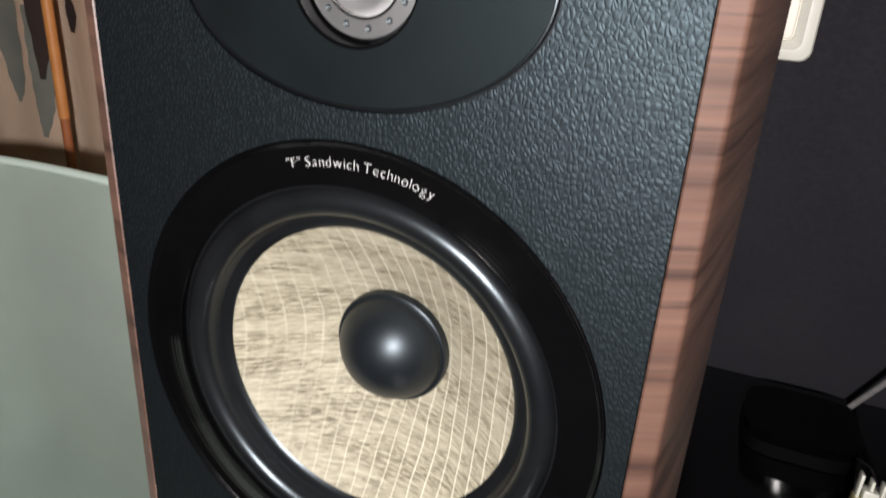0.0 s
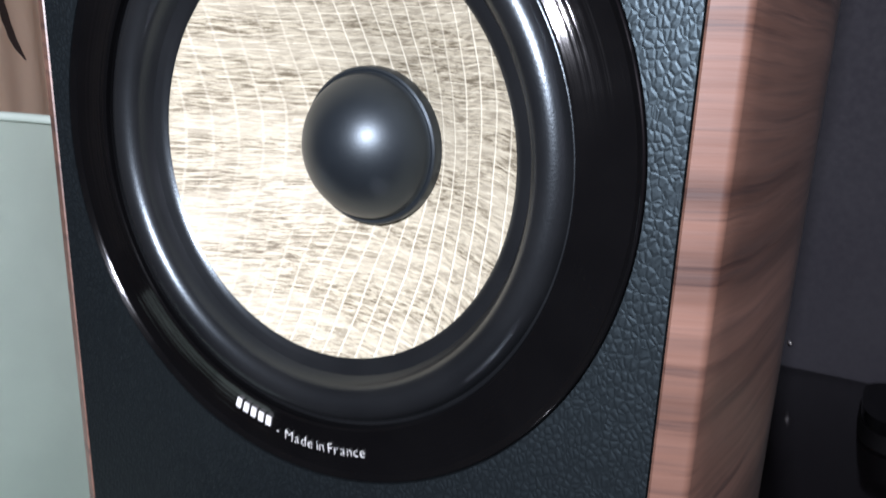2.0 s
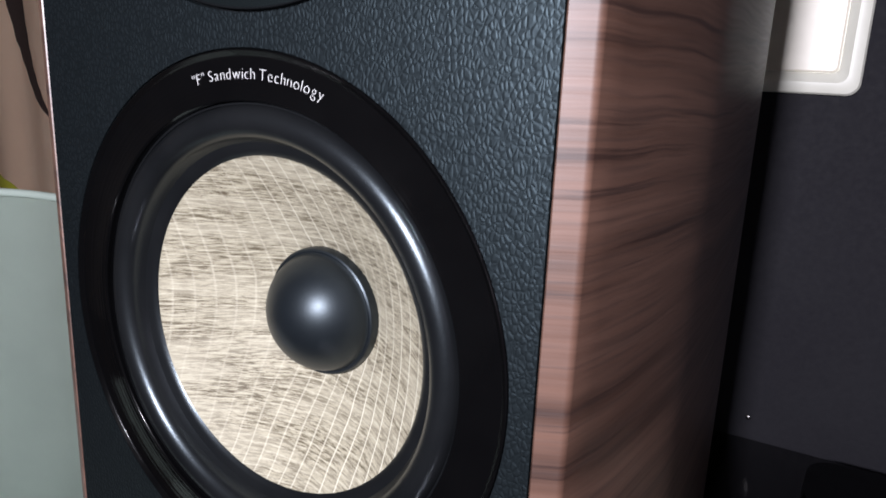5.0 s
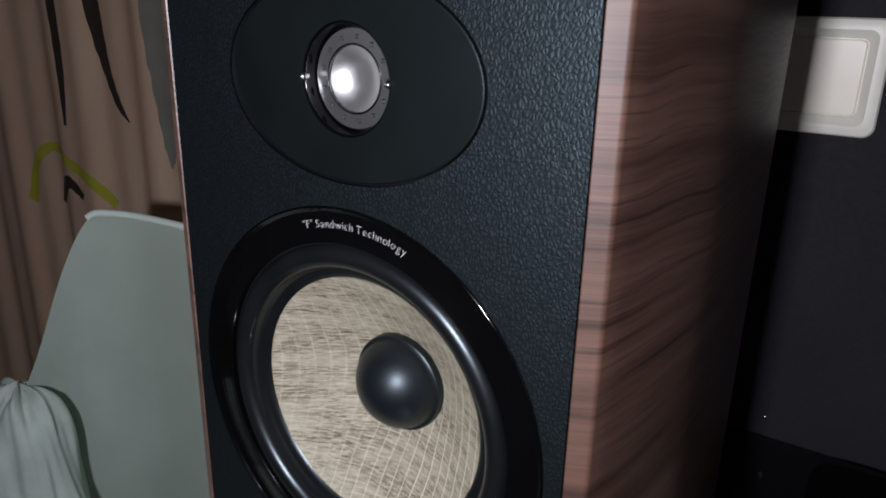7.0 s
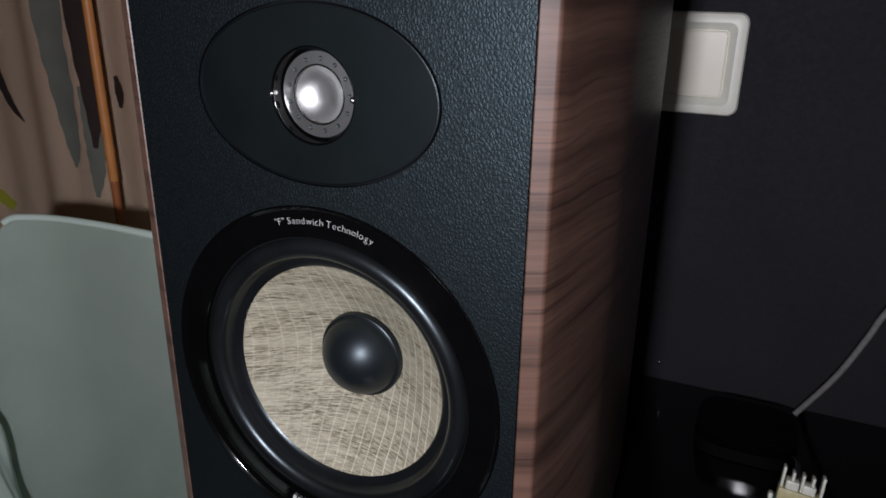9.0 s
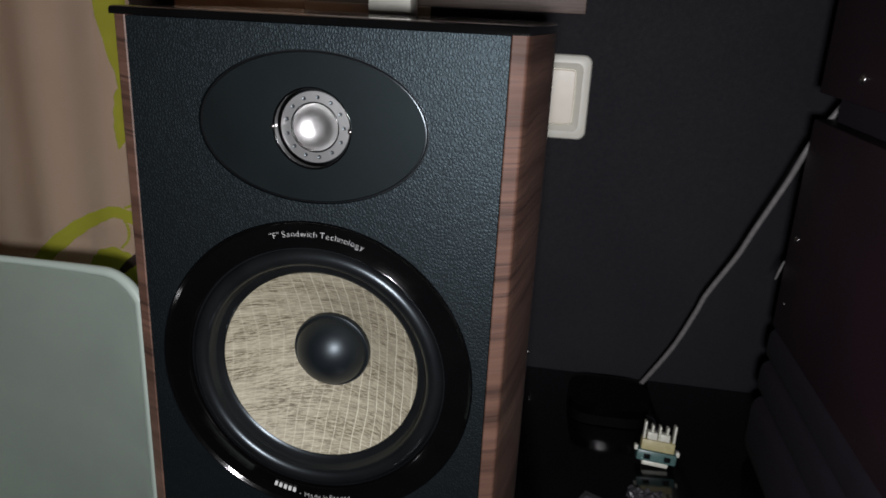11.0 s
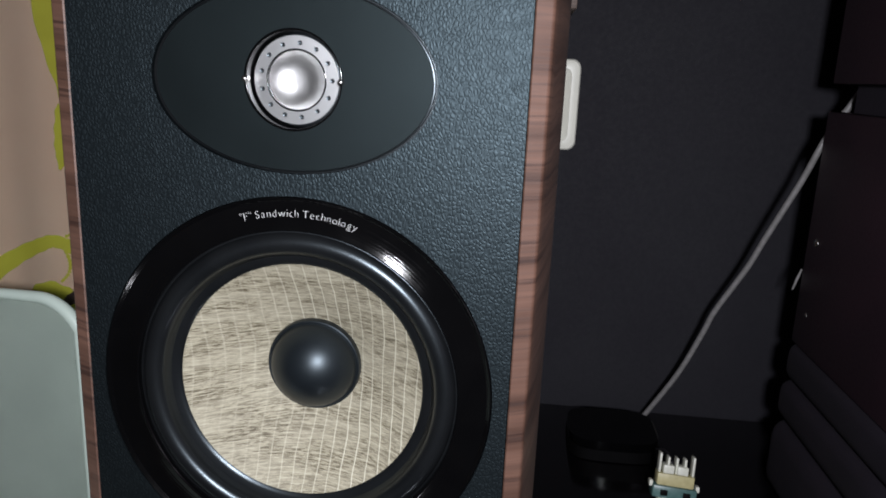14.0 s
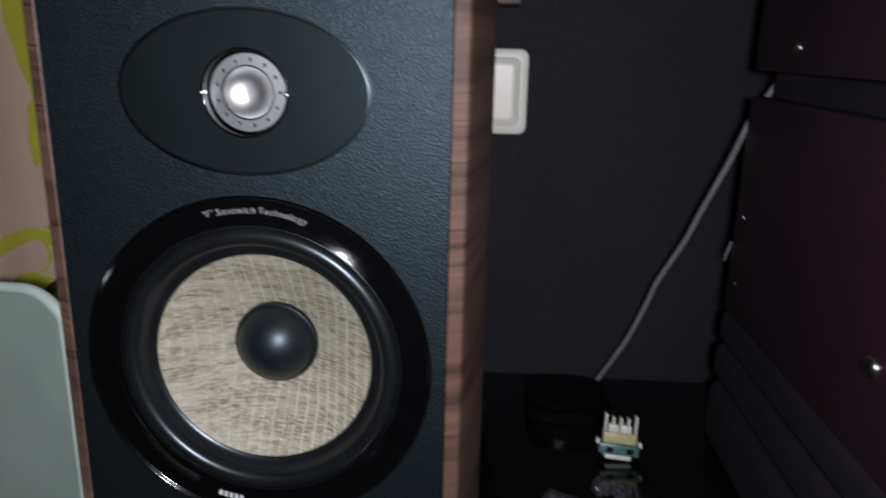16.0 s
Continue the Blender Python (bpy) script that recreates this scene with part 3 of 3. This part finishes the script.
def curtain():
    c = thing("curtain", (-0.9, 0.42, -Z0), "cream cloth curtain printed with large green, grey and brown leaves", "curtain")

    def cloth(u, v):
        x = -1.75 + u * 1.60
        return (x, curtain_y(x), -Z0 + 0.02 + v * 2.25)
    bm = sheet(cloth, 220, 6)
    bmesh.ops.solidify(bm, geom=bm.faces[:], thickness=-0.0012)
    part("cloth", bm, FABRIC, c)

    def stroke(name, points, material, label, lift=0.0010):
        """A printed brush stroke: x, z and half width along its middle line."""
        line = spline([(x, w, z) for x, z, w in points], 10)

        def at(u, v):
            k = min(int(u * (len(line) - 1) + 0.5), len(line) - 1)
            p, q = line[max(k - 1, 0)], line[min(k + 1, len(line) - 1)]
            d = Vector((q.x - p.x, q.z - p.z)).normalized()
            wob = 0.25 + 1.5 * abs(math.sin(k * 1.1)) if name == "bead_print" else 1 + 0.06 * math.sin(k * 1.3)
            x = line[k].x - d.y * max(line[k].y, 0.0003) * (2 * v - 1) * wob
            z = line[k].z + d.x * max(line[k].y, 0.0003) * (2 * v - 1) * wob
            return (x, curtain_y(x) - lift, z)
        part(name, sheet(at, len(line) - 1, 6), material, c, label)

    stroke("leaf_print", [(-0.372, 0.40, 0.03), (-0.376, 0.20, 0.0175), (-0.3675, 0.116, 0.0085), (-0.369, 0.096, 0.0112), (-0.374, 0.06, 0.0095), (-0.380, 0.036, 0.001)], GREEN, "olive green leaf print")
    stroke("leaf_print", [(-0.315, 0.42, 0.03), (-0.322, 0.20, 0.030), (-0.325, 0.156, 0.028), (-0.322, 0.086, 0.017), (-0.332, 0.026, 0.008), (-0.337, -0.012, 0.001)], BROWN, "dark brown leaf print", 0.0014)
    stroke("leaf_print", [(-0.52, -0.14, 0.010), (-0.485, -0.104, 0.010), (-0.442, -0.066, 0.009), (-0.406, -0.046, 0.0075), (-0.388, -0.042, 0.007), (-0.361, -0.055, 0.0075), (-0.338, -0.065, 0.006), (-0.30, -0.09, 0.003)], GREEN, "olive green arching stem print")
    stroke("leaf_print", [(-0.427, -0.125, 0.003), (-0.418, -0.115, 0.014), (-0.400, -0.108, 0.0215), (-0.382, -0.118, 0.018), (-0.368, -0.135, 0.012)], GREEN, "olive green round print", 0.0013)
    stroke("leaf_print", [(-0.395, -0.124, 0.002), (-0.380, -0.108, 0.0055), (-0.362, -0.096, 0.006), (-0.344, -0.091, 0.006), (-0.31, -0.10, 0.004)], BROWN, "dark brown curl print", 0.0018)
    stroke("bead_print", [(-0.383, -0.045, 0.0012), (-0.377, -0.063, 0.0014), (-0.379, -0.077, 0.0012), (-0.387, -0.087, 0.0012)], GREEN, "thin green bead print", 0.0018)
    stroke("bead_print", [(-0.380, -0.036, 0.0012), (-0.368, -0.033, 0.0014), (-0.357, -0.041, 0.0014), (-0.352, -0.052, 0.0012), (-0.344, -0.050, 0.0012)], GREEN, "thin green bead print", 0.0018)
    stroke("leaf_print", [(-0.85, 0.42, 0.012), (-0.815, 0.16, 0.014), (-0.800, 0.080, 0.011), (-0.780, 0.032, 0.008), (-0.757, 0.001, 0.001)], BROWN, "dark brown leaf print")
    stroke("leaf_print", [(-0.915, 0.40, 0.012), (-0.903, 0.164, 0.010), (-0.902, 0.068, 0.0085), (-0.908, -0.018, 0.003)], BROWN, "dark brown leaf print")
    stroke("leaf_print", [(-0.640, 0.42, 0.045), (-0.664, 0.158, 0.024), (-0.660, 0.059, 0.019), (-0.656, -0.02, 0.012), (-0.658, -0.050, 0.002)], GREY, "grey-green leaf print")
    stroke("leaf_print", [(-0.620, 0.06, 0.012), (-0.620, 0.0, 0.013), (-0.621, -0.05, 0.011), (-0.626, -0.088, 0.003)], GREY, "grey-green leaf print", 0.0013)
    stroke("leaf_print", [(-0.600, 0.42, 0.03), (-0.614, 0.16, 0.020), (-0.612, 0.05, 0.014), (-0.618, -0.02, 0.003)], BROWN, "dark brown leaf print", 0.0018)
    stroke("leaf_print", [(-0.576, 0.075, 0.004), (-0.571, 0.055, 0.010), (-0.573, 0.035, 0.004)], BROWN, "small brown bud print")
    stroke("leaf_print", [(-1.045, -0.16, 0.010), (-1.02, -0.09, 0.009), (-0.97, -0.060, 0.008), (-0.90, -0.082, 0.009), (-0.85, -0.10, 0.009), (-0.815, -0.130, 0.008)], GREEN, "olive green arching stem print")
    stroke("leaf_print", [(-0.965, -0.150, 0.004), (-0.945, -0.125, 0.012), (-0.920, -0.108, 0.010), (-0.885, -0.128, 0.006)], BROWN, "dark brown curl print", 0.0014)
    rod = thing("wooden_rod", (-0.575, 0.375, -Z0), "thin orange painted rod with a rust-coloured end beside the curtain", "rod")
    part("shaft", tube([(-0.575, 0.380, 0.60), (-0.573, 0.380, -0.054)], 0.0058, 16), ORANGE, rod)
    part("tip", tube([(-0.573, 0.380, -0.0535), (-0.573, 0.380, -0.32), (-0.573, 0.380, -Z0)], 0.0050, 16), ORANGE_DARK, rod, "rust-coloured lower end")


curtain()


# ---- chair with a bundle of cloth ----
def armchair():
    ch = thing("plastic_chair", (-0.37, 0.05, -Z0), "pale green moulded plastic armchair standing beside the desk", "chair")
    plan = spline([(-0.2270, 0.196, 0), (-0.30, 0.203, 0), (-0.40, 0.203, 0), (-0.47, 0.190, 0), (-0.515, 0.150, 0), (-0.530, 0.08, 0), (-0.535, -0.05, 0), (-0.53, -0.18, 0)], 14)
    n = len(plan)

    def top(k):
        f = k / (n - 1)
        if f < 0.085:
            return -0.031 - 0.046 * (1 - math.sqrt(max(0, 1 - (1 - f / 0.085) ** 2)))
        if f < 0.46:
            return -0.031
        g = min(1, (f - 0.46) / 0.34)
        return -0.031 - 0.24 * (g * g * (3 - 2 * g))

    def at(u, v):
        k = min(int(u * (n - 1) + 0.5), n - 1)
        p = plan[k]
        z = -0.48 + v * (top(k) + 0.48)
        lean = 0.035 * (z + 0.03)
        return (p.x, p.y + lean * -0.6 - 0.006 * math.sin(math.pi * v), z)
    bm = sheet(at, n - 1, 18)
    bmesh.ops.solidify(bm, geom=bm.faces[:], thickness=0.009)
    bev = [e for e in bm.edges if len(e.link_faces) == 2 and e.calc_face_angle() > 1.2]
    bmesh.ops.bevel(bm, geom=bev, offset=0.0035, segments=3, affect="EDGES", profile=0.5)
    part("backrest", bm, CHAIRMAT, ch, angle=50)
    path = [Vector((-0.2275, 0.186, z)) for z in (-0.47, -0.35, -0.22, -0.14, -0.09)]
    path += [Vector((plan[k].x, plan[k].y - 0.0045, top(k) - 0.001)) for k in range(1, n // 2)]
    part("rim", tube(path, [0.0056] * 5 + [max(0.0036, 0.0056 - 0.0001 * k) for k in range(len(path) - 5)], 12), CHAIRMAT, ch, "rounded rim of the backrest")
    part("seat", box(-0.535, -0.235, -0.22, 0.205, -0.495, -0.475, 0.008, 3), CHAIRMAT, ch)
    for x in (-0.515, -0.255):
        for y in (-0.19, 0.17):
            part("leg", tube([(x, y, -0.49), (x * 1.01, y * 1.08, -Z0)], [0.022, 0.015], 14), CHAIRMAT, ch)
    b = thing("cloth_bundle", (-0.538, 0.10, -0.475), "crumpled pale cotton cloth draped over the chair's arm", "cloth")

    def heap(u, v):
        a, r = 2 * math.pi * u, v
        w = noise.noise(Vector((math.cos(a) * 2.1, math.sin(a) * 2.1, r * 2.5))) * 0.30 + noise.noise(Vector((math.cos(a) * 6, math.sin(a) * 6, r * 5))) * 0.10
        w += 0.05 * math.sin(a * 9 + 4 * r) * r
        rad = 0.094 * math.sin(min(1, r * 1.15) * math.pi / 2) ** 0.8 * (1 + 0.6 * w)
        h = 0.265 * (1 - r ** 2.4) * (1 + 0.12 * w)
        return (-0.538 + rad * math.cos(a) * 0.75, 0.10 + rad * math.sin(a) * 0.45, -0.475 + h)
    bm = sheet(heap, 110, 40)
    bmesh.ops.remove_doubles(bm, verts=bm.verts, dist=0.0004)
    part("folds", bm, CLOTHMAT, b, angle=80)


armchair()


# ---- right of the speaker ----
def cabinet():
    c = thing("dark_cabinet", (0.55, 0.0, DESK_Z), "very dark red-brown cabinet with screws and stepped plinth on the desk", "cabinet")
    part("upper_body", box(0.347, 0.85, -0.33, 0.312, 0.158, 0.62, 0.0015), CARCASS, c)
    part("recess", box(0.362, 0.84, -0.32, 0.300, 0.134, 0.160), BAGMAT, c, "dark gap between the bodies")
    part("lower_body", box(0.347, 0.85, -0.33, 0.312, -0.060, 0.136, 0.0015), CARCASS, c)
    part("plinth_step", box(0.3445, 0.85, -0.33, 0.314, -0.094, -0.0602, 0.010, 4), BAGMAT, c, "black stepped plinth")
    part("plinth_step", box(0.3425, 0.85, -0.33, 0.315, -0.130, -0.0942, 0.011, 4), BAGMAT, c, "black stepped plinth")
    part("plinth_step", box(0.3400, 0.85, -0.33, 0.316, DESK_Z, -0.1302, 0.016, 4), BAGMAT, c, "black stepped plinth")
    for y, z, r in ((0.221, 0.177, 0.0042), (0.292, 0.031, 0.0036), (0.290, -0.030, 0.002), (0.045, -0.001, 0.0075), (0.03, 0.20, 0.0042)):
        bm = bmesh.new()
        bmesh.ops.create_uvsphere(bm, u_segments=20, v_segments=10, radius=r)
        for v in bm.verts:
            v.co = Vector((0.3472 + v.co.x * 0.55, y + v.co.y, z + v.co.z))
        part("screw", bm, STEEL, c, "shiny domed screw head")


def cable():
    c = thing("grey_cable", (0.245, 0.41, DESK_Z), "thin grey cable hanging behind the dark cabinet down to the desk", "cable")
    pts = [(0.420, 0.36, 0.30), (0.396, 0.340, 0.19), (0.374, 0.326, 0.150), (0.360, 0.325, 0.126), (0.3485, 0.3165, 0.109), (0.340, 0.326, 0.076), (0.323, 0.341, 0.023), (0.314, 0.351, -0.008), (0.295, 0.365, -0.055), (0.2885, 0.373, -0.081), (0.273, 0.386, -0.130), (0.247, 0.405, -0.190)]
    part("sheath", tube(spline(pts, 10), 0.0026, 14), CABLEMAT, c)
    # small grey bar added in place of a glint at the cabinet's back edge
    part("glint_bar", tube([(0.3480, 0.3155, 0.003), (0.3455, 0.3165, -0.007), (0.3435, 0.3170, -0.016)], [0.0008, 0.0012, 0.0008], 10), CABLEMAT, c, "small grey bar put in for a glint")
    part("loose_wire", tube(spline([(0.247, 0.405, -0.190), (0.243, 0.395, -0.1945), (0.246, 0.345, -0.190), (0.250, 0.300, -0.170), (0.2505, 0.272, -0.166)], 10), 0.0011, 8), BAGMAT, c, "thin dark wire")


def connector():
    c = thing("cable_connector", (0.25, 0.262, DESK_Z), "white, cream and teal plastic cable connector on the glossy desk", "connector")
    lean = Matrix.Translation((0.250, 0.258, DESK_Z)) @ Matrix.Rotation(radians(-14), 4, "X") @ Matrix.Rotation(radians(4), 4, "Y")

    def piece(name, b, m, label=""):
        bmesh.ops.transform(b, verts=b.verts, matrix=lean)
        part(name, b, m, c, label)
    piece("foot", box(-0.0125, 0.0125, -0.005, 0.007, 0.0005, 0.0055, 0.002), WHITE)
    piece("latch_body", box(-0.0185, 0.0185, -0.0075, 0.009, 0.0055, 0.0160, 0.0015), TEAL, "teal plastic shell")
    for x in (-0.0195, 0.0195):
        piece("latch_ear", box(x - 0.0016, x + 0.0016, -0.004, 0.004, 0.0135, 0.0185, 0.0008), WHITE, "pale latch ear")
    for x in (-0.009, 0.010):
        piece("rib", box(x - 0.003, x + 0.003, -0.0083, -0.0074, 0.0080, 0.0128, 0.0003), SHELLMAT, "dark moulded slot")
    piece("core", box(-0.0155, 0.0155, -0.006, 0.008, 0.0160, 0.0262, 0.001), CREAM, "cream plastic core")
    for x in (-0.0068, 0.0050):
        piece("terminal_block", box(x - 0.0046, x + 0.0046, -0.006, 0.006, 0.0264, 0.0335, 0.0008), WHITE, "square white terminal")
    for k in range(5):
        x = -0.0140 + k * 0.0070
        tall = 0.0425 if k in (0, 4) else 0.0400
        piece("tooth", box(x - 0.0010, x + 0.0010, -0.004, 0.006, 0.0262, tall, 0.0005), WHITE, "white terminal tooth")


def black_device():
    d = thing("black_box", (0.21, 0.355, DESK_Z), "small glossy black plastic box with rounded edges on the desk", "box")
    outline = [(0.209 + 0.043 * math.copysign(abs(math.cos(a)) ** 0.55, math.cos(a)), 0.355 + 0.037 * math.copysign(abs(math.sin(a)) ** 0.55, math.sin(a))) for a in [2 * math.pi * k / 72 for k in range(72)]]
    part("shell", prism(outline, DESK_Z + 0.0008, DESK_Z + 0.012, 0.001), SHELLMAT, d, "dull black lower shell")
    part("lid", prism([(0.209 + (x - 0.209) * 0.99, 0.355 + (y - 0.355) * 0.99) for x, y in outline], DESK_Z + 0.0125, DESK_Z + 0.0205, 0.0022), BOXMAT, d, "glossy black lid")
    t = thing("paper_label", (0.20, 0.185, DESK_Z), "small grey paper label with faint bars on the desk", "label")
    turn = Matrix.Translation((0.198, 0.185, DESK_Z + 0.0006)) @ Matrix.Rotation(radians(-28), 4, "Z")
    b = box(-0.020, 0.020, -0.009, 0.009, -0.0004, 0.0004)
    bmesh.ops.transform(b, verts=b.verts, matrix=turn)
    part("paper", b, LABELMAT, t)
    for k in range(4):
        b = box(-0.016 + k * 0.008, -0.0105 + k * 0.008, -0.0045, 0.0035, 0.0004, 0.0007)
        bmesh.ops.transform(b, verts=b.verts, matrix=turn)
        part("bar", b, WRAPMAT, t)


def wrapper():
    w = thing("plastic_wrapper", (0.237, 0.203, DESK_Z), "small crumpled clear plastic wrapper on the glossy black desk", "wrapper")

    def at(u, v):
        x, y = 0.2215 + 0.031 * u, 0.192 + 0.022 * v
        lift = abs(noise.noise(Vector((x * 210, y * 260, 0.3)))) * 0.0075 + abs(noise.noise(Vector((x * 520, y * 480, 2.0)))) * 0.0025
        return (x + 0.0012 * math.sin(v * 9), y + 0.0016 * math.sin(u * 7), DESK_Z + 0.0006 + lift)
    bm = sheet(at, 30, 22)
    bmesh.ops.solidify(bm, geom=bm.faces[:], thickness=0.0002)
    part("film", bm, WRAPMAT, w, smooth=False)


def shelf_and_box():
    s = thing("wall_shelf", (0.0, 0.42, 0.2125), "dark brown wooden shelf on the wall behind the speaker", "shelf")
    part("board", box(-0.13, 0.143, 0.36, WALL_Y - 0.002, 0.2125, 0.245, 0.001), SHELFWOOD, s)
    b = thing("white_carton", (-0.011, 0.23, TOP), "small white card box standing on the speaker", "box")
    part("carton", box(-0.028, 0.006, 0.215, 0.243, TOP, TOP + 0.045, 0.0008), PLASTIC, b)
    n = thing("wall_nail", (0.117, WALL_Y, -0.18), "tiny bright nail head in the charcoal wall", "nail")
    bm = bmesh.new()
    bmesh.ops.create_uvsphere(bm, u_segments=12, v_segments=8, radius=0.0022)
    for v in bm.verts:
        v.co = Vector((0.1175 + v.co.x, WALL_Y - 0.0005 + v.co.y * 0.6, -0.180 + v.co.z))
    part("head", bm, STEEL, n)


cabinet()
cable()
connector()
black_device()
wrapper()
shelf_and_box()
